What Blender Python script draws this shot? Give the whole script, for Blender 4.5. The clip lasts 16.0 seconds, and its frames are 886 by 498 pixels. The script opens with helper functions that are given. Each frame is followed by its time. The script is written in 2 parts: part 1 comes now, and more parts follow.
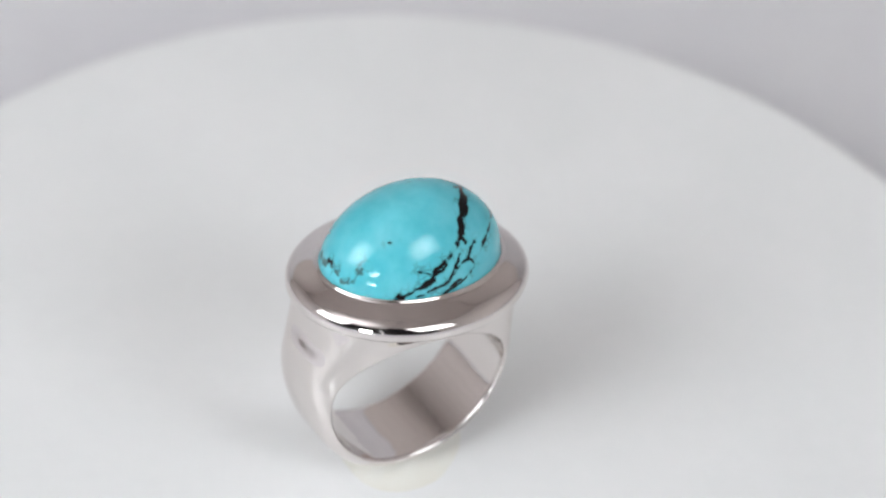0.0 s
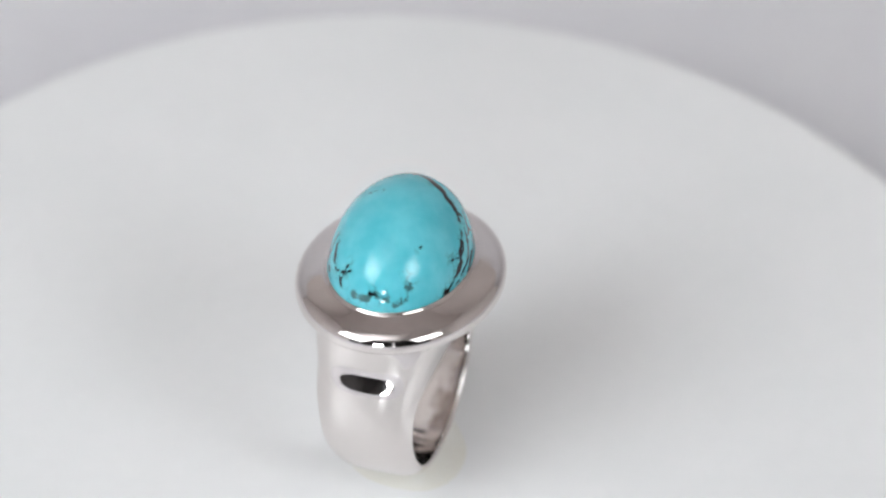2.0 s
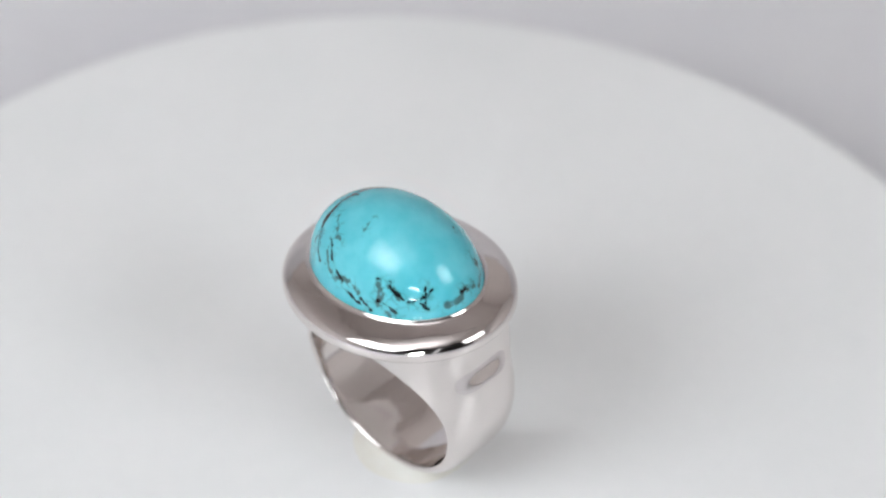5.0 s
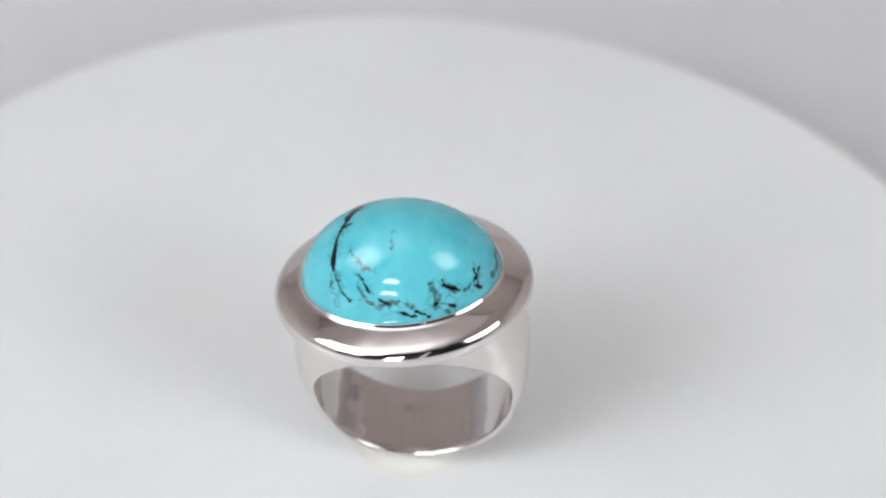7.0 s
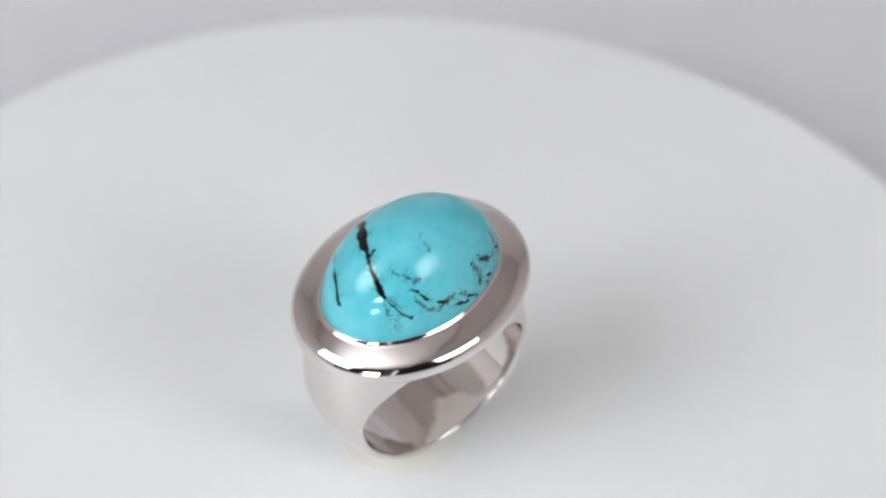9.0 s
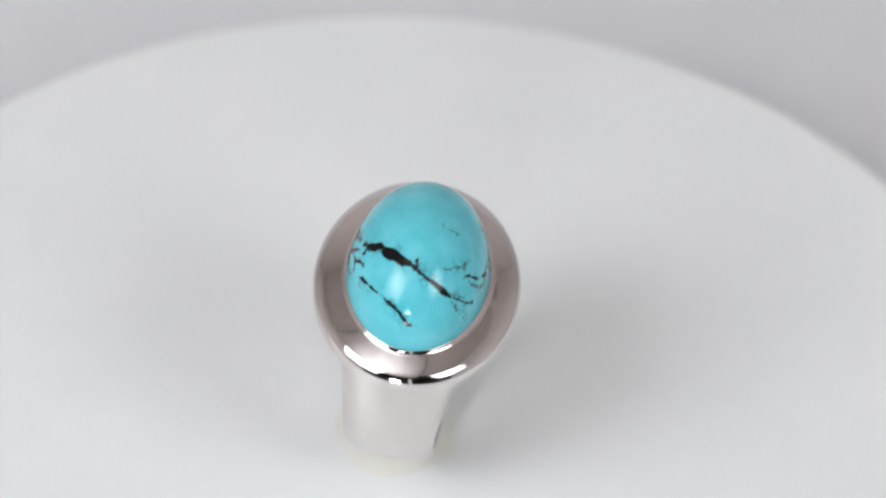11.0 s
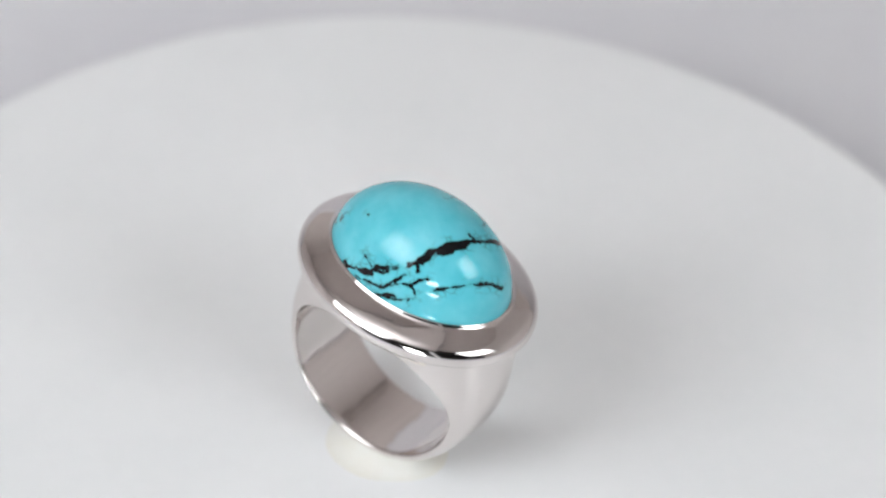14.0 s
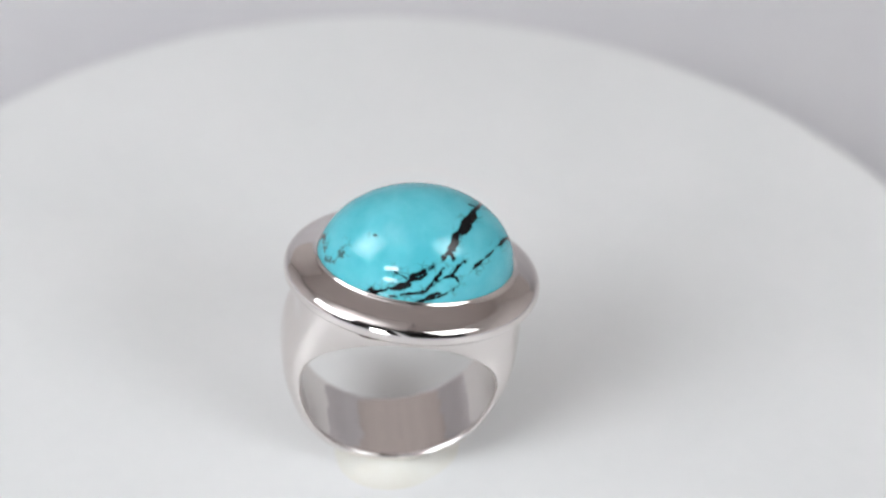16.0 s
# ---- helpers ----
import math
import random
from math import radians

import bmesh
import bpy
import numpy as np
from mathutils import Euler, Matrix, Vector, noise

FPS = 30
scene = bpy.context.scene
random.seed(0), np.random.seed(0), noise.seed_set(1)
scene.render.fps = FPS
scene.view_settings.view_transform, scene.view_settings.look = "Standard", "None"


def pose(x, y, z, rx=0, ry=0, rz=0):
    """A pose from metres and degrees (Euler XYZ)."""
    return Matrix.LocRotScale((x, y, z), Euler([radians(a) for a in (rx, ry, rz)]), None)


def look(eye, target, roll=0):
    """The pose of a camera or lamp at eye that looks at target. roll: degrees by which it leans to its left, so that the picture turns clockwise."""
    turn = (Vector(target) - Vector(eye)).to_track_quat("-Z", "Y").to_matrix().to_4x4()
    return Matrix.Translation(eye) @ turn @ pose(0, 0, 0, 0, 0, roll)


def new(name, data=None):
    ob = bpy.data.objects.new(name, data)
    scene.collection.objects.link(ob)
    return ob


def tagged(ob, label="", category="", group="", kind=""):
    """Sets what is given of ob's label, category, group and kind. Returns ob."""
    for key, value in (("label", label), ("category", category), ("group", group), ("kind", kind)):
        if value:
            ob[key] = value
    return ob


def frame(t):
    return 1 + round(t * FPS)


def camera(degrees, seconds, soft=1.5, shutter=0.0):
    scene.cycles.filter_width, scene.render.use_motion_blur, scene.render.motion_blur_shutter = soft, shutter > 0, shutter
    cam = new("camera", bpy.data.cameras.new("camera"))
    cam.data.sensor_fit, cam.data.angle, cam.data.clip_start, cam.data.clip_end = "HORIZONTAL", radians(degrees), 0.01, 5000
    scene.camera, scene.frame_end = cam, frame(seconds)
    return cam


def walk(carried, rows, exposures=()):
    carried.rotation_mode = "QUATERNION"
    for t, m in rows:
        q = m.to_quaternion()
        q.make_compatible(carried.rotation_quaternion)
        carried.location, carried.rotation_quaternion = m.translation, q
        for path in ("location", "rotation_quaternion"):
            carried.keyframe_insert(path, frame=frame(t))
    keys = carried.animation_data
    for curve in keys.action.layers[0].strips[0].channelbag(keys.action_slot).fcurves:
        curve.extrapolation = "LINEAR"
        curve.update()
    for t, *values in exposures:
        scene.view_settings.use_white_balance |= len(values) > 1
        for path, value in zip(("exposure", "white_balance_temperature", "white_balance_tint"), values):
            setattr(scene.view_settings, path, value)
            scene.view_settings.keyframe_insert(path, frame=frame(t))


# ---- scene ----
MM = 0.001

# ---- camera ----
cam = camera(15.0, 16.0, soft=2.4)
cam.data.dof.use_dof, cam.data.dof.focus_distance, cam.data.dof.aperture_fstop = True, 0.297, 18.0
EYE = (0.0, -0.21767, 0.22622)


def view(drift):
    """The camera's pose; drift: degrees by which it has yet to settle."""
    return pose(*EYE, 0, 0, -0.767) @ pose(0, 0, 0, 46.949 - drift) @ pose(0, 0, 0, 0, 0, 3.019)


walk(cam, [(0.0, view(0.030)), (2.0, view(0.020)), (4.5, view(0.012)), (9.0, view(0.003)), (16.0, view(0.0))])

# ---- light ----
scene.view_settings.exposure = 0.05
world = bpy.data.worlds.new("world")
world.use_nodes = True
scene.world = world
world.node_tree.nodes["Background"].inputs["Color"].default_value = (0.9, 0.92, 1.0, 1)
world.node_tree.nodes["Background"].inputs["Strength"].default_value = 0.05


# ---- materials ----
def material(name, color=(0.8, 0.8, 0.8), rough=0.5, metal=0.0, **more):
    m = bpy.data.materials.new(name)
    m.use_nodes = True
    s = m.node_tree.nodes["Principled BSDF"].inputs
    s["Base Color"].default_value = (*color, 1)
    s["Roughness"].default_value, s["Metallic"].default_value = rough, metal
    for key, value in more.items():
        s[key.replace("_", " ")].default_value = value
    return m


def node(m, kind, **values):
    n = m.node_tree.nodes.new(kind)
    for key, value in values.items():
        n.inputs[key.replace("_", " ")].default_value = value
    return n


def link(m, a, b):
    m.node_tree.links.new(a, b)


def mottled(m, color, other, scale, amount=1.0, bump=0.0, bump_scale=None, rough=None):
    """Two-scale noise between two colours, with fine relief."""
    p = m.node_tree.nodes["Principled BSDF"]
    tc = node(m, "ShaderNodeTexCoord")
    big = node(m, "ShaderNodeTexNoise", Scale=scale, Detail=4.0)
    fine = node(m, "ShaderNodeTexNoise", Scale=scale * 9, Detail=3.0)
    link(m, tc.outputs["Object"], big.inputs["Vector"])
    link(m, tc.outputs["Object"], fine.inputs["Vector"])
    add = m.node_tree.nodes.new("ShaderNodeMath")
    add.operation = "MULTIPLY_ADD"
    add.inputs[1].default_value = 0.35
    link(m, fine.outputs["Fac"], add.inputs[0])
    link(m, big.outputs["Fac"], add.inputs[2])
    ramp = m.node_tree.nodes.new("ShaderNodeValToRGB")
    ramp.color_ramp.elements[0].position, ramp.color_ramp.elements[1].position = 0.5, 0.85
    ramp.color_ramp.elements[0].color, ramp.color_ramp.elements[1].color = (*color, 1), (*other, 1)
    link(m, add.outputs[0], ramp.inputs["Fac"])
    link(m, ramp.outputs["Color"], p.inputs["Base Color"])
    if bump:
        b = node(m, "ShaderNodeBump", Strength=bump, Distance=0.0001)
        grain = node(m, "ShaderNodeTexNoise", Scale=bump_scale or scale * 20, Detail=2.0)
        link(m, tc.outputs["Object"], grain.inputs["Vector"])
        link(m, grain.outputs["Fac"], b.inputs["Height"])
        link(m, b.outputs["Normal"], p.inputs["Normal"])
    return m


def glow(name, color, strength, reach=0.0, rim=0.28, base=(0.8, 0.8, 0.8)):
    """What gives off light; with a reach in metres it is brightest at its middle and falls off towards its rim."""
    m = bpy.data.materials.new(name)
    m.use_nodes = True
    p = m.node_tree.nodes["Principled BSDF"]
    s = p.inputs
    s["Base Color"].default_value = (*base, 1)
    s["Emission Color"].default_value, s["Emission Strength"].default_value = (*color, 1), strength
    if reach:
        tc = node(m, "ShaderNodeTexCoord")
        far = m.node_tree.nodes.new("ShaderNodeVectorMath")
        far.operation = "LENGTH"
        link(m, tc.outputs["Object"], far.inputs[0])
        fall = node(m, "ShaderNodeMapRange", From_Min=0.0, From_Max=reach, To_Min=strength, To_Max=strength * rim)
        fall.interpolation_type = "SMOOTHSTEP"
        link(m, far.outputs["Value"], fall.inputs["Value"])
        link(m, fall.outputs["Result"], s["Emission Strength"])
    return m


def white_gold():
    m = material("white_gold", (0.775, 0.73, 0.71), 0.05, 1.0)
    p = m.node_tree.nodes["Principled BSDF"]
    tc = node(m, "ShaderNodeTexCoord")
    waves = node(m, "ShaderNodeTexNoise", Scale=330.0, Detail=1.5)
    grain = node(m, "ShaderNodeTexNoise", Scale=2500.0, Detail=3.0)
    link(m, tc.outputs["Object"], waves.inputs["Vector"])
    link(m, tc.outputs["Object"], grain.inputs["Vector"])
    bump = node(m, "ShaderNodeBump", Strength=0.55, Distance=0.00012)
    link(m, waves.outputs["Fac"], bump.inputs["Height"])
    link(m, bump.outputs["Normal"], p.inputs["Normal"])
    dull = node(m, "ShaderNodeMapRange", From_Min=0.3, From_Max=0.75, To_Min=0.05, To_Max=0.10)
    link(m, grain.outputs["Fac"], dull.inputs["Value"])
    link(m, dull.outputs["Result"], p.inputs["Roughness"])
    return m


SILVER = white_gold()
PLATE = mottled(material("white_acrylic", rough=0.28), (0.83, 0.835, 0.835), (0.86, 0.86, 0.86), 60.0)
BASE = material("turntable_base", (0.7, 0.7, 0.7), 0.4)
SWEEP = mottled(material("white_paper", rough=0.7), (0.70, 0.69, 0.72), (0.74, 0.73, 0.75), 25.0)
SIDE = mottled(material("tent_fabric", rough=0.9), (0.72, 0.67, 0.645), (0.77, 0.72, 0.695), 30.0)
WALL = mottled(material("beige_wall", rough=0.85), (0.61, 0.55, 0.525), (0.67, 0.61, 0.58), 12.0)
DARK = material("dark_room", (0.07, 0.062, 0.06), 0.8)
PUTTY = mottled(material("wax", rough=0.35), (0.825, 0.805, 0.74), (0.85, 0.845, 0.80), 260.0)
FRAME = material("black_plastic", (0.03, 0.03, 0.03), 0.4)
LAMP_L = glow("diffuser_key", (0.935, 0.97, 1.0), 8.45, 0.18)
LAMP_R = glow("diffuser_fill", (0.93, 0.97, 1.0), 7.4, 0.14)
LAMP_TOP = glow("diffuser_roof", (0.94, 0.96, 1.0), 1.6, 0.30, 0.02, (0.64, 0.58, 0.55))
ADDED_STRIP = glow("added_glow_strip", (0.9, 0.95, 1.0), 0.5)
PANE = glow("window_daylight", (0.9, 0.97, 1.0), 20.0)


# ---- mesh helpers ----
def smooth(bm):
    for f in bm.faces:
        f.smooth = True
    return bm


def part(name, bm, mat, parent=None, label=""):
    me = bpy.data.meshes.new(name)
    bm.to_mesh(me)
    bm.free()
    for m in mat if isinstance(mat, (list, tuple)) else [mat]:
        me.materials.append(m)
    ob = new(name, me)
    ob.parent = parent
    return tagged(ob, label)


def box(x0, x1, y0, y1, z0, z1, bevel=0.0):
    bm = bmesh.new()
    bmesh.ops.create_cube(bm, size=1, matrix=Matrix.LocRotScale(
        ((x0 + x1) / 2, (y0 + y1) / 2, (z0 + z1) / 2), None, (x1 - x0, y1 - y0, z1 - z0)))
    if bevel:
        bmesh.ops.bevel(bm, geom=bm.edges[:], offset=bevel, segments=2, affect="EDGES", profile=0.5)
    return bm


def grid(points, close_u=True, close_v=False):
    """A quad mesh through rows of points; close_u joins each row's ends, close_v the first row to the last."""
    bm = bmesh.new()
    rows = [[bm.verts.new(p) for p in row] for row in points]
    n, m = len(rows), len(rows[0])
    for i in range(n if close_v else n - 1):
        a, b = rows[i], rows[(i + 1) % n]
        for j in range(m if close_u else m - 1):
            k = (j + 1) % m
            bm.faces.new((a[j], a[k], b[k], b[j]))
    return smooth(bm)


def lathe(profile, segments=128):
    return grid([[(r * math.cos(a), r * math.sin(a), z) for a in (2 * math.pi * j / segments for j in range(segments))]
                 for r, z in profile])


# ---- setting: a small photo tent ----
FLOOR = -0.020
X0, X1, Y0, Y1, TOP = -0.46, 0.46, -0.80, 0.42, 0.62
OPEN_Z, OPEN_Y = 0.29, -0.42


def sweep():
    """Paper that lies on the table and curves up at the back."""
    line = [(Y0, FLOOR), (0.2, FLOOR)]
    for i in range(1, 13):
        a = math.pi / 2 * i / 12
        line.append((0.2 + 0.18 * math.sin(a), FLOOR + 0.18 * (1 - math.cos(a))))
    line.append((0.38, 0.19))
    bm = grid([[(X0, y, z), (X1, y, z)] for y, z in line], close_u=False)
    bmesh.ops.recalc_face_normals(bm, faces=bm.faces[:])
    ob = part("backdrop", bm, SWEEP)
    mod = ob.modifiers.new("solid", "SOLIDIFY")
    mod.thickness, mod.offset = 0.002, 0
    return tagged(ob, "pale grey-white seamless paper sweep under the turntable", "backdrop", kind="structure")


def wall(name, mat, label, *sides):
    tagged(part(name, box(*sides), mat), label, "ceiling" if name == "ceiling" else "wall", kind="structure")


sweep()
SIDE_Y = -0.42
for side, x0, x1 in (("left", X0 - 0.01, X0), ("right", X1, X1 + 0.01)):
    wall("wall_" + side, SIDE, "off-white fabric side of the photo tent", x0, x1, SIDE_Y, Y1, FLOOR - 0.01, TOP)
    wall("wall_room_" + side, DARK, "dark room beyond the tent's open front", x0, x1, Y0 - 0.30, SIDE_Y, FLOOR - 0.01, TOP + 0.022)
wall("wall_back", WALL, "beige-brown wall behind the paper sweep", X0 - 0.01, X1 + 0.01, Y1, Y1 + 0.01, FLOOR - 0.01, TOP)
wall("ceiling", WALL, "beige-brown ceiling over the photo table", X0 - 0.01, X1 + 0.01, OPEN_Y, Y1 + 0.01, TOP, TOP + 0.01)
# low front, unseen, darkened for the band's reflections; then open to a dark room
wall("wall_front", DARK, "unseen tent front, made dark for the band's dark reflections", X0, X1, Y0 - 0.006, Y0, FLOOR - 0.01, OPEN_Z)
wall("ceiling_room", DARK, "dark ceiling of the room beyond the tent", X0 - 0.01, X1 + 0.01, Y0 - 0.31, OPEN_Y, TOP + 0.012, TOP + 0.022)
wall("wall_room", DARK, "dark room beyond the tent's open front", X0 - 0.01, X1 + 0.01, Y0 - 0.31, Y0 - 0.30, FLOOR - 0.01, TOP + 0.022)
wall("floor", DARK, "dark table top outside the tent", X0 - 0.01, X1 + 0.01, Y0 - 0.31, Y0, FLOOR - 0.03, FLOOR - 0.012)


def softbox(name, mat, m, w, h):
    """A lamp panel that shines along its own -z."""
    root = new(name)
    root.matrix_world = m
    part("diffuser", box(-w / 2, w / 2, -h / 2, h / 2, -0.003, 0.0), mat, root, "glowing white diffuser")
    part("housing", box(-w / 2 - 0.006, w / 2 + 0.006, -h / 2 - 0.006, h / 2 + 0.006, 0.001, 0.03, 0.004), FRAME, root)
    return tagged(root, "square lamp panel with a white diffuser and black housing", "lamp", "lamps of the tent")


AIM = (0, 0, 0.02)


def around(az, el, d):
    a, e = radians(az), radians(el)
    return (d * math.cos(e) * math.sin(a), -d * math.cos(e) * math.cos(a), d * math.sin(e) + 0.02)


softbox("lamp_panel", LAMP_L, look(around(-52, 38, 0.46), AIM), 0.29, 0.28)
softbox("lamp_panel", LAMP_R, look(around(51, 36, 0.46), AIM), 0.21, 0.21)

# Unseen roof glow, read from the brim's bright reflection; built as a panel.
softbox("lamp_panel", LAMP_TOP, pose(-0.15, -0.22, TOP - 0.035), 0.60, 0.60)


def window():
    root = new("window_1")
    x, w = -0.155, 0.17
    for z0, z1 in ((-0.012, 0.045), (0.20, 0.285)):
        part("pane", box(x - w / 2, x + w / 2, Y0 + 0.002, Y0 + 0.005, z0, z1), PANE, root, "bright pane")
        for a, b in ((z0 - 0.006, z0), (z1, z1 + 0.006)):
            part("window_frame", box(x - w / 2, x + w / 2, Y0 + 0.002, Y0 + 0.010, a, b), FRAME, root)
    # Unseen glowing strip, added for the bright gap in the band's dark reflections.
    part("pane", box(0.06, 0.11, Y0 + 0.002, Y0 + 0.005, -0.012, TOP), ADDED_STRIP, root, "dim glowing strip, added for the band's reflection")
    return tagged(root, "bright daylight panes in the tent's front, with an added glowing strip", "window", kind="structure")


window()

# ---- turntable ----
PLATE_Z = -0.0016
PLATE_R, PLATE_Y = 0.0617, 0.0014


def turntable():
    root = new("turntable")
    root.location = (0, PLATE_Y, 0)
    r, t = PLATE_R, 0.006
    rim = [(0.0004, PLATE_Z)] + [(r * k, PLATE_Z) for k in (0.3, 0.6, 0.9, 0.97)]
    rim += [(r - 0.0012 + 0.0012 * math.sin(a), PLATE_Z - 0.0012 + 0.0012 * math.cos(a)) for a in (i * math.pi / 16 for i in range(9))]
    rim += [(r, PLATE_Z - t), (r * 0.97, PLATE_Z - t - 0.0006), (0.0004, PLATE_Z - t - 0.0006)]
    part("plate", lathe(rim, 256), PLATE, root, "white glossy round plate")
    part("base", lathe([(0.0004, -0.009), (0.045, -0.009), (0.047, -0.010), (0.048, FLOOR + 0.0012), (0.0004, FLOOR + 0.0012)], 96), BASE, root)
    return tagged(root, "round white turntable with a smooth rounded plate", "turntable")


TABLE = turntable()

# ---- ring, in its own millimetres: x along the stone's length, z out of the bezel ----
A_OUT, B_OUT = 11.65, 9.3
A_IN, B_IN, DOME_Z, DOME_H, DOME_P = 8.87, 6.315, 1.39, 7.41, 1.114
BORE_R, BORE_UP, BORE_Z = 8.9, 5.86, -9.83


def bezel():
    prof = [(-0.02, 0.4), (-0.02, 1.30), (-0.01, 1.60), (0.02, 1.70), (0.05, 1.66), (0.075, 1.54), (0.11, 1.43), (0.2, 1.35), (0.35, 1.21), (0.5, 1.06), (0.61, 0.94),
            (0.71, 0.82), (0.80, 0.67), (0.88, 0.49), (0.945, 0.25), (0.985, -0.01), (1.0, -0.34), (0.985, -0.74), (0.93, -1.0), (0.83, -1.12),
            (0.7, -1.18), (0.5, -1.28), (0.3, -1.5), (0.1, -1.8)]
    n = 160
    rows = []
    for s, z in prof:
        a, b = A_IN + s * (A_OUT - A_IN), B_IN + s * (B_OUT - B_IN)
        rows.append([(a * MM * math.cos(t), b * MM * math.sin(t), z * MM) for t in (2 * math.pi * j / n for j in range(n))])
    return grid(rows)


FOOT_Z, WIDE_Z, WIDE_X, NECK_H = -20.58, -7.5, 10.7, 18.0     # the band's outline: an ellipse below its widest place, a longer one above
COLLAR_A, COLLAR_B, COLLAR_Z = 10.25, 7.8, -0.5
LIP = 0.3            # radius of the rounded edge of the bore
SHANK_TURN = -2.4    # the band sits slightly askew under the stone
# half widths of the band along the edge of the bore, from its foot up to its crown, on either side and at either end
ANGLES = (0, 35, 65, 90, 115, 145, 180)
EDGE = {("near", "left"): (4.0, 4.2, 4.25, 4.25, 4.55, 5.5, 6.1), ("near", "right"): (4.0, 4.2, 4.4, 4.55, 4.85, 5.55, 6.1),
        ("far", "left"): (4.2, 4.45, 4.85, 5.0, 5.3, 5.9, 6.3), ("far", "right"): (4.2, 4.35, 4.3, 4.3, 4.6, 5.5, 6.3)}


def ease(x):
    x = min(1.0, max(0.0, x))
    return x * x * (3 - 2 * x)


def outline(z):
    """Half length of the band at a height."""
    return WIDE_X * math.sqrt(max(0.0, 1 - ((z - WIDE_Z) / (WIDE_Z - FOOT_Z if z < WIDE_Z else NECK_H)) ** 2))


def outer(x, z):
    """0 in the middle of the band's elevation, 1 at its outline."""
    if z < WIDE_Z:
        return math.hypot(x / WIDE_X, (z - WIDE_Z) / (WIDE_Z - FOOT_Z))
    return abs(x) / outline(z)


def reach_of(c, d):
    """How far the band goes from the middle of the bore in a direction of its elevation."""
    lo, hi = 5.0, 16.0
    for _ in range(40):
        mid = (lo + hi) / 2
        x, z = mid * c, BORE_Z + mid * d
        lo, hi = (lo, mid) if z > COLLAR_Z or outer(x, z) > 1 else (mid, hi)
    return lo


def edge_width(side, turn):
    """Half width at the bore's edge; turn in degrees from the foot, round by the right-hand end."""
    total = 0.0
    for k in range(-6, 7):       # smoothed over a few degrees
        a = (turn + 3 * k) % 360
        end, a = ("right", a) if a <= 180 else ("left", 360 - a)
        total += (7 - abs(k)) * float(np.interp(a, ANGLES, EDGE[side, end]))
    return total / 49


def roundness(k, z):
    power = 4.4 - 1.2 * ease((z + 20) / 8) - 0.8 * ease((z + 10) / 9)
    return max(0.0, 1 - min(k, 1.0) ** power) ** (1 / power)


def hollow(y, z):
    """The shallow hollow across one shoulder, just under the bezel."""
    return 0.48 * ease((z + 6.5) / 2.2) * (1 - ease((z + 4.2) / 3.0)) * max(0.0, 1 - (y / 4.2) ** 2) ** 1.2


def shank():
    """A band swept round the finger hole: bored inside, domed outside, flaring into an oval collar under the bezel."""
    n, columns = 240, []
    for j in range(n):
        turn = 360 * j / n
        a = radians(turn)
        ex, ez = BORE_R * math.sin(a), -(BORE_R if math.cos(a) > 0 else BORE_UP) * math.cos(a)
        size = math.hypot(ex, ez)
        c, d = ex / size, ez / size
        long = reach_of(c, d) - size
        high = ease((BORE_Z + (size + long) * d + 7.5) / 7)
        loop = {}
        for side, sign in (("near", -1), ("far", 1)):
            e = edge_width(side, turn)
            x0, z0 = ex, BORE_Z + ez
            base = max(0.05, roundness(outer(x0, z0), z0))

            def face(f):
                x, z = ex + c * f, BORE_Z + ez + d * f
                r = roundness(outer(x, z), z)
                g = high * ease(f / long)
                return (1 - g) * e * r / base + g * COLLAR_B * r

            top = face(LIP)
            lip = [(LIP * (1 - math.cos(u)), top - LIP * (1 - math.sin(u))) for u in (math.pi / 2 * i / 6 for i in range(6))]
            skin = [(f, face(f)) for f in (LIP + (long - LIP) * math.sin(math.pi / 2 * i / 30) for i in range(31))]
            loop[side] = [(f, sign * y) for f, y in lip + skin]
        y0, y1 = loop["near"][0][1], loop["far"][0][1]
        inside = [(0.0, y1 + (y0 - y1) * i / 16) for i in range(1, 16)]
        column = loop["near"] + loop["far"][::-1] + inside
        points = [(ex + c * f, y, BORE_Z + ez + d * f) for f, y in column]
        columns.append([((x + (hollow(y, z) if x < -9.2 else 0.0)) * MM, y * MM, z * MM) for x, y, z in points])
    bm = grid(columns, close_u=True, close_v=True)
    bmesh.ops.remove_doubles(bm, verts=bm.verts[:], dist=3e-6)
    bmesh.ops.recalc_face_normals(bm, faces=bm.faces[:])
    bmesh.ops.rotate(bm, cent=(0, 0, 0), matrix=Matrix.Rotation(radians(SHANK_TURN), 3, "Z"), verts=bm.verts[:])
    return smooth(bm)


def dome_point(az, lat):
    rho = math.cos(lat) ** DOME_P
    return Vector((A_IN * rho * math.cos(az), B_IN * rho * math.sin(az), DOME_Z + DOME_H * math.sin(lat)))


# veins of the stone: kind, half width in millimetres, then turn and height on the dome in degrees, point by point
BLACK, GREY = [], []


def vein(kind, half, *angles):
    pts = [dome_point(radians(a), radians(b)) for a, b in zip(angles[::2], angles[1::2])]
    for p, q in zip(pts, pts[1:]):
        kind.append((half + 0.04, p, q))


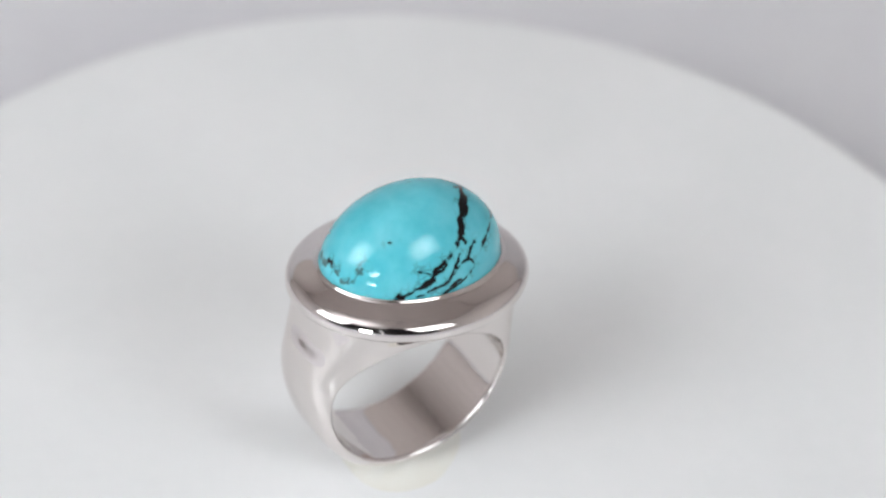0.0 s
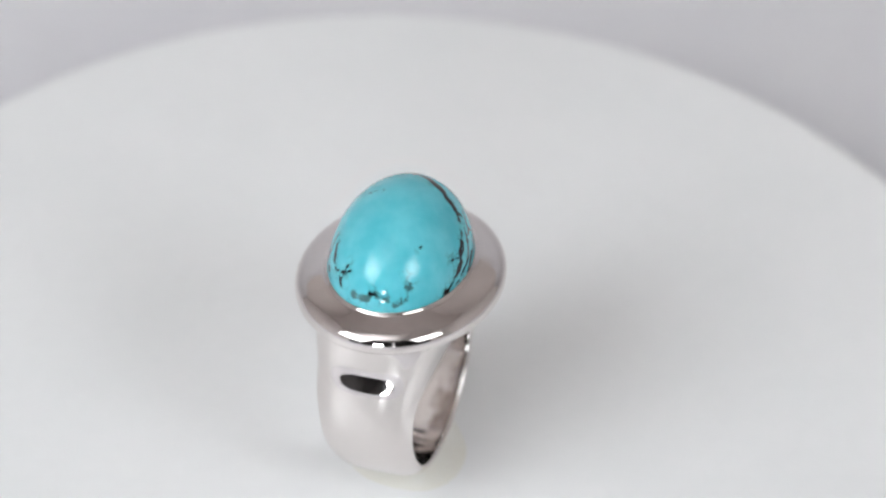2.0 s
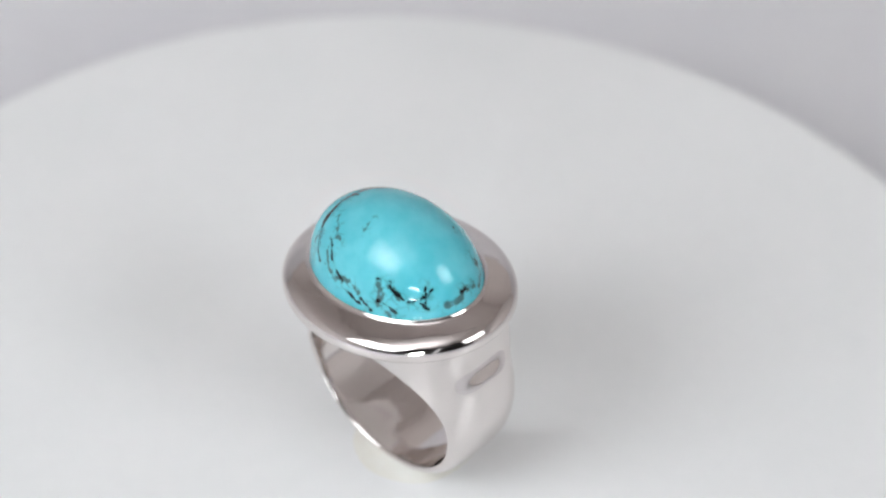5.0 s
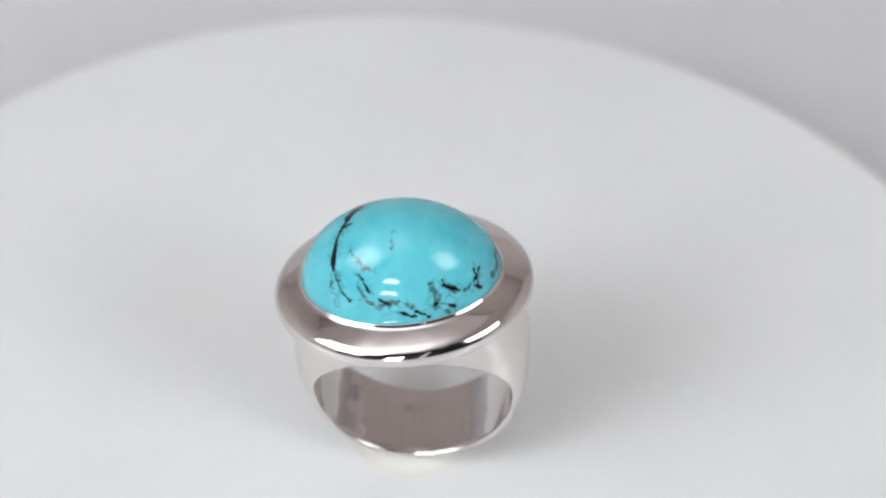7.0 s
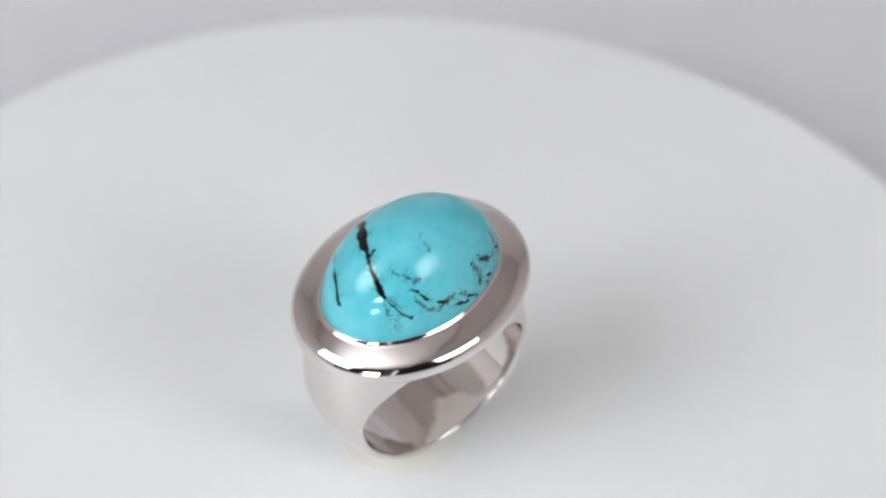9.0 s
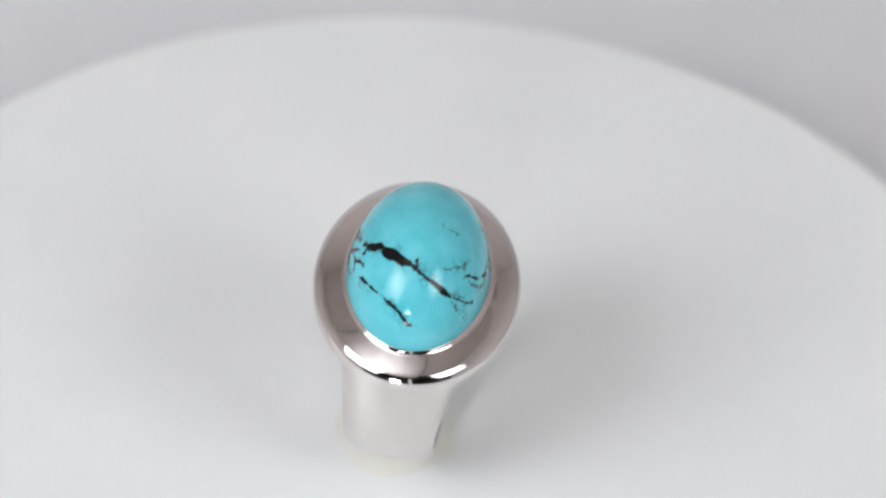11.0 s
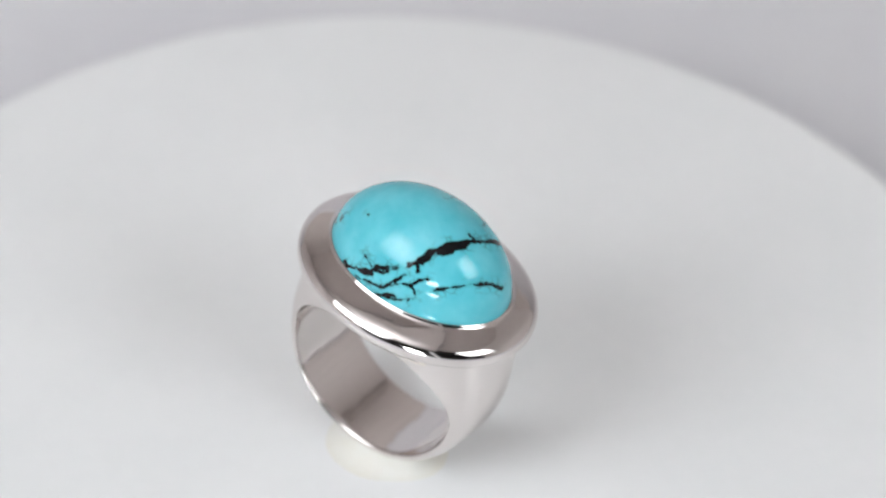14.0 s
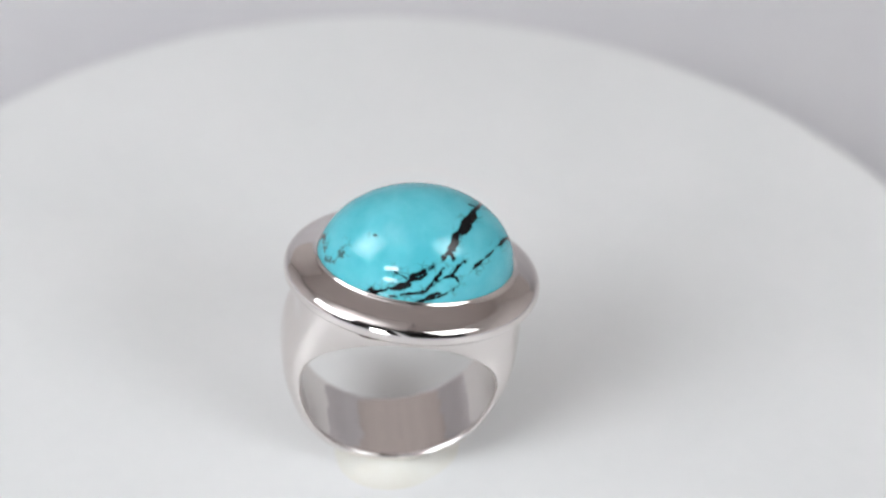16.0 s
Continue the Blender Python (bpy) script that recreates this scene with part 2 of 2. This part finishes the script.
vein(BLACK, 0.05, -102, 19, -91, 28, -81, 37)
vein(BLACK, 0.31, -76, 40, -66, 49, -51, 54, -28, 58, -2, 57)
vein(BLACK, 0.44, -58, 52, -40, 57, -26, 58)
vein(BLACK, 0.17, -2, 57, 10, 54, 20, 49)
vein(BLACK, 0.06, 20, 49, 31, 45, 39, 37, 53, 28)
vein(BLACK, 0.1, -42, 60, -38, 57)
vein(BLACK, 0.17, -4, 62, -2, 57)
vein(BLACK, 0.14, -47, 58, -28, 61, -14, 59)
vein(BLACK, 0.1, -74, 40, -73, 34)
vein(BLACK, 0.07, 11, 53, 20, 49, 29, 44, 39, 35, 44, 32, 53, 24, 60, 19)
vein(GREY, -0.02, 39, 34, 45, 21, 49, 12)
vein(BLACK, 0.07, -60, 25, -55, 27, -45, 31, -36, 32, -23, 32, -10, 29, 0, 24)
vein(BLACK, 0.12, -57, 26, -53, 28)
vein(BLACK, 0.11, -3, 25, 1, 23)
vein(BLACK, 0.1, -127, 1, -119, 3, -109, 10, -102, 18)
vein(BLACK, 0.22, -110, 10, -102, 15)
vein(BLACK, 0.06, -102, 18, -107, 21, -112, 23)
vein(BLACK, 0.07, -102, 18, -96, 20, -87, 30, -78, 36)
vein(BLACK, 0.09, -111, 4, -96, 9, -90, 12, -83, 24, -81, 28)
vein(BLACK, 0.06, -90, 13, -76, 23, -69, 29, -65, 31)
vein(BLACK, 0.2, -94, 1, -89, 5, -84, 10)
vein(BLACK, 0.07, -99, 1, -89, 3, -78, 10)
vein(BLACK, 0.08, -76, 23, -72, 20, -70, 15, -74, 12)
vein(GREY, 0.08, 42, 52, 54, 49, 62, 45, 70, 43)
vein(BLACK, 0.08, 61, 39, 66, 36, 71, 29, 79, 23, 86, 19)
vein(GREY, 0.1, 63, 32, 70, 23, 79, 15)
vein(GREY, -0.03, 88, 70, 88, 60)
vein(BLACK, 0.11, 113, 31, 118, 32, 121, 29)
vein(GREY, 0.2, 121, 29, 124, 23, 127, 18)
vein(GREY, 0.16, 114, 29, 114, 22, 113, 15)
vein(BLACK, 0.09, 112, 14, 120, 11, 125, 5)
vein(BLACK, 0.08, 148, 26, 146, 20, 141, 17, 133, 16)
vein(BLACK, 0.1, 140, 18, 146, 10)
vein(BLACK, 0.09, 91, 13, 96, 8, 100, 8)
vein(BLACK, 0.1, 100, 12, 107, 5, 102, 2)
vein(GREY, 0.14, 80, 19, 92, 21, 98, 16)
vein(BLACK, 0.1, 114, 31, 122, 30, 123, 24)
vein(BLACK, 0.09, 123, 24, 130, 18)
vein(GREY, 0.14, 117, 19, 113, 11, 120, 4)
vein(BLACK, 0.1, 139, 18, 145, 18, 153, 23)
vein(BLACK, 0.08, 145, 18, 145, 10)
vein(GREY, 0.14, 160, 8, 171, 12, 179, 14, -172, 12)
vein(BLACK, 0.12, 175, 15, -178, 14)
vein(GREY, 0.07, -154, 25, -156, 16, -161, 8, -166, 7)
vein(GREY, 0.13, 161, 8, 172, 10, -175, 13)
vein(GREY, 0.18, 160, 10, 172, 13)
vein(GREY, 0.12, 173, 12, -178, 16, -171, 14)
vein(GREY, 0.06, -152, 22, -154, 12, -159, 7)
vein(BLACK, 0.04, -138, 41, -136, 41)
vein(BLACK, 0.16, -113, 9, -105, 12, -103, 17)
vein(BLACK, 0.1, -124, 4, -118, 4, -113, 8)


def depth(points, kind):
    """Distance in millimetres to the nearest vein's edge, negative inside it."""
    best = np.full(len(points), 1.0)
    bent = [v + 0.17 * noise.noise_vector(v * 0.95) + 0.09 * noise.noise_vector(v * 2.6) for v in map(Vector, points.tolist())]
    swell = np.array([0.85 + 0.75 * noise.noise(v * 0.8) + 0.35 * noise.noise(v * 2.2) for v in bent])
    points = np.array(bent)
    for half, p, q in kind:
        p, way = np.array(p), np.array(q - p)
        s = np.clip((points - p) @ way / (way @ way), 0, 1)
        best = np.minimum(best, np.linalg.norm(points - p - s[:, None] * way, axis=1) - half * swell)
    return best


def stone():
    n, m = 640, 250
    az = np.linspace(0, 2 * np.pi, n, endpoint=False)
    lat = np.concatenate([[0.0], np.linspace(0, np.pi / 2 * 0.9985, m)])
    rho = np.cos(lat) ** DOME_P
    pts = np.stack([A_IN * rho[:, None] * np.cos(az), B_IN * rho[:, None] * np.sin(az), np.broadcast_to((DOME_Z + DOME_H * np.sin(lat))[:, None], (m + 1, n))], -1)
    pts[0, :, 2] -= 0.6
    flat = pts.reshape(-1, 3)
    j = np.arange(n)
    faces = [np.stack([i * n + j, i * n + (j + 1) % n, (i + 1) * n + (j + 1) % n, (i + 1) * n + j], 1) for i in range(m)]
    me = bpy.data.meshes.new("cabochon")
    me.from_pydata((flat * MM).tolist(), [], np.concatenate(faces).tolist() + [(m * n + j).tolist()])
    me.polygons.foreach_set("use_smooth", np.ones(len(me.polygons), bool))
    for name, kind in (("black_vein", BLACK), ("grey_vein", GREY)):
        me.attributes.new(name, "FLOAT", "POINT").data.foreach_set("value", depth(flat, kind).astype(np.float32))
    me.materials.append(TURQ)
    return me


def turquoise():
    m = material("turquoise", (0.08, 0.56, 0.64), 0.025)
    p = m.node_tree.nodes["Principled BSDF"]
    p.inputs["Subsurface Weight"].default_value = 0.12
    p.inputs["Subsurface Radius"].default_value = (0.3, 0.8, 1.0)
    p.inputs["Subsurface Scale"].default_value = 0.0006
    tc = node(m, "ShaderNodeTexCoord")

    def noise_at(scale, detail=3.0):
        t = node(m, "ShaderNodeTexNoise", Scale=scale, Detail=detail)
        link(m, tc.outputs["Object"], t.inputs["Vector"])
        return t.outputs["Fac"]

    def calc(op, a, b=None):
        c = m.node_tree.nodes.new("ShaderNodeMath")
        c.operation = op
        for i, x in enumerate((a, b)):
            if x is None:
                continue
            if isinstance(x, (int, float)):
                c.inputs[i].default_value = x
            else:
                link(m, x, c.inputs[i])
        return c.outputs[0]

    def field(name):
        t = m.node_tree.nodes.new("ShaderNodeAttribute")
        t.attribute_name = name
        return t.outputs["Fac"]

    def between(x, lo, hi):
        r = node(m, "ShaderNodeMapRange", From_Min=lo, From_Max=hi)
        link(m, x, r.inputs["Value"])
        return r.outputs["Result"]

    def mix(f, a, b):
        x = m.node_tree.nodes.new("ShaderNodeMix")
        x.data_type = "RGBA"
        for i, v in ((0, f), (6, a), (7, b)):
            if isinstance(v, tuple):
                x.inputs[i].default_value = (*v, 1)
            else:
                link(m, v, x.inputs[i])
        return x.outputs[2]

    body = mix(between(noise_at(420.0, 4.0), 0.35, 0.7), (0.092, 0.51, 0.60), (0.145, 0.59, 0.68))
    body = mix(calc("MULTIPLY", between(noise_at(1500.0, 2.0), 0.55, 0.8), 0.35), body, (0.08, 0.50, 0.58))
    wobble = calc("MULTIPLY", calc("SUBTRACT", calc("ADD", noise_at(2800.0, 3.0), calc("MULTIPLY", noise_at(1000.0, 2.0), 1.1)), 1.10), 0.36)
    cell = node(m, "ShaderNodeTexVoronoi", Scale=900.0)
    cell.feature = "DISTANCE_TO_EDGE"
    bent = m.node_tree.nodes.new("ShaderNodeVectorMath")
    bent.operation = "MULTIPLY_ADD"
    warp = node(m, "ShaderNodeTexNoise", Scale=1400.0, Detail=2.0)
    link(m, tc.outputs["Object"], warp.inputs["Vector"])
    link(m, warp.outputs["Color"], bent.inputs[0])
    bent.inputs[1].default_value = (0.0009, 0.0009, 0.0009)
    link(m, tc.outputs["Object"], bent.inputs[2])
    link(m, bent.outputs[0], cell.inputs["Vector"])
    web = calc("MULTIPLY", between(cell.outputs["Distance"], 0.09, 0.02), between(noise_at(700.0, 2.0), 0.44, 0.56))
    dark = calc("ADD", field("black_vein"), wobble)
    pale = calc("ADD", field("grey_vein"), calc("MULTIPLY", wobble, 2.2))
    halo = mix(calc("MULTIPLY", between(dark, 0.28, 0.02), 0.30), body, (0.07, 0.36, 0.38))
    matrix = mix(noise_at(3000.0, 2.0), (0.008, 0.022, 0.024), (0.10, 0.20, 0.19))
    grey = mix(calc("MULTIPLY", between(pale, 0.06, -0.10), 0.85), halo, matrix)
    near = calc("MINIMUM", field("black_vein"), field("grey_vein"))
    grey = mix(calc("MULTIPLY", calc("MULTIPLY", web, between(near, 0.9, 0.3)), 0.5), grey, (0.05, 0.13, 0.14))
    black = mix(noise_at(2200.0, 2.0), (0.003, 0.0035, 0.005), (0.011, 0.009, 0.009))
    inside = between(dark, 0.05, -0.03)
    link(m, mix(inside, grey, black), p.inputs["Base Color"])
    dull = node(m, "ShaderNodeMapRange", To_Min=0.5, To_Max=0.22)
    link(m, inside, dull.inputs["Value"])
    link(m, dull.outputs["Result"], p.inputs["Specular IOR Level"])
    ripple = node(m, "ShaderNodeBump", Strength=0.18, Distance=0.00006)
    link(m, noise_at(520.0, 2.0), ripple.inputs["Height"])
    link(m, ripple.outputs["Normal"], p.inputs["Normal"])
    return m


TURQ = turquoise()

SPIN = new("turquoise_ring")
tagged(SPIN, "white gold ring with an oval black-veined turquoise cabochon", "ring")
part("shank", shank(), SILVER, SPIN, "polished white gold band that widens towards the stone")
part("bezel", bezel(), SILVER, SPIN, "broad polished oval brim round the stone")


def hallmark(spin):
    """One tiny stamped mark on the narrow edge of the hoop."""
    a = radians(spin)
    z = BORE_Z - 9.2 * math.cos(a)
    bm = bmesh.new()
    bmesh.ops.create_uvsphere(bm, u_segments=10, v_segments=6, radius=0.16 * MM)
    bmesh.ops.scale(bm, vec=(1.3, 0.5, 0.9), verts=bm.verts[:])
    w = 3.9
    bmesh.ops.translate(bm, vec=(9.17 * math.sin(a) * MM, -w * MM, z * MM), verts=bm.verts[:])
    part("hallmark", smooth(bm), SILVER, SPIN, "tiny stamped mark")


for spin in (11, 14, 17):
    hallmark(spin)
gem = new("cabochon", stone())
gem.parent = SPIN
tagged(gem, "sky-blue turquoise dome with black veins")


def putty():
    """A low pad of white wax in which the hoop's foot is pressed."""
    n, rows = 64, []
    for i in range(15):
        f = i / 14
        row = []
        for j in range(n):
            a = 2 * math.pi * j / n
            r = 5.8 * f * (1 + 0.07 * noise.noise((math.cos(a) * 1.3, math.sin(a) * 1.3, 2.0)) + 0.03 * math.sin(3 * a))
            x, y = r * math.cos(a) * 0.98, r * math.sin(a)
            z = 1.8 * (1 - f ** 1.6) ** 2 + 0.12 * noise.noise((x * 0.7, y * 0.7, 5.0)) * (1 - f)
            row.append((x * MM, y * MM, z * MM + PLATE_Z))
        rows.append(row)
    bm = grid(rows)
    bmesh.ops.remove_doubles(bm, verts=bm.verts[:], dist=1e-6)
    ob = part("wax_pad", smooth(bm), PUTTY)
    return tagged(ob, "small cream-white wax pad that holds the ring upright", "wax pad")


PAD = putty()
RING_AT = Matrix.Translation((-0.087 * MM, 0.947 * MM, 19.158 * MM)) @ pose(0, 0, 0, 0, 0, 34.26) @ pose(0, 0, 0, 0, 8.09, 0) @ pose(0, 0, 0, -3.77)

RATE = 20.8815
PAD_AT = (-0.3 * MM, -1.15 * MM, 0)


def motions():
    rows, plate, pad = [], [], []
    for i in range(33):
        t = i * 0.5
        turn = pose(0, 0, 0, 0, 0, RATE * t)
        rows.append((t, turn @ RING_AT))
        pad.append((t, turn @ pose(*PAD_AT)))
        plate.append((t, pose(0, PLATE_Y, 0) @ turn))
    walk(SPIN, rows)
    walk(TABLE, plate)
    walk(PAD, pad)


motions()
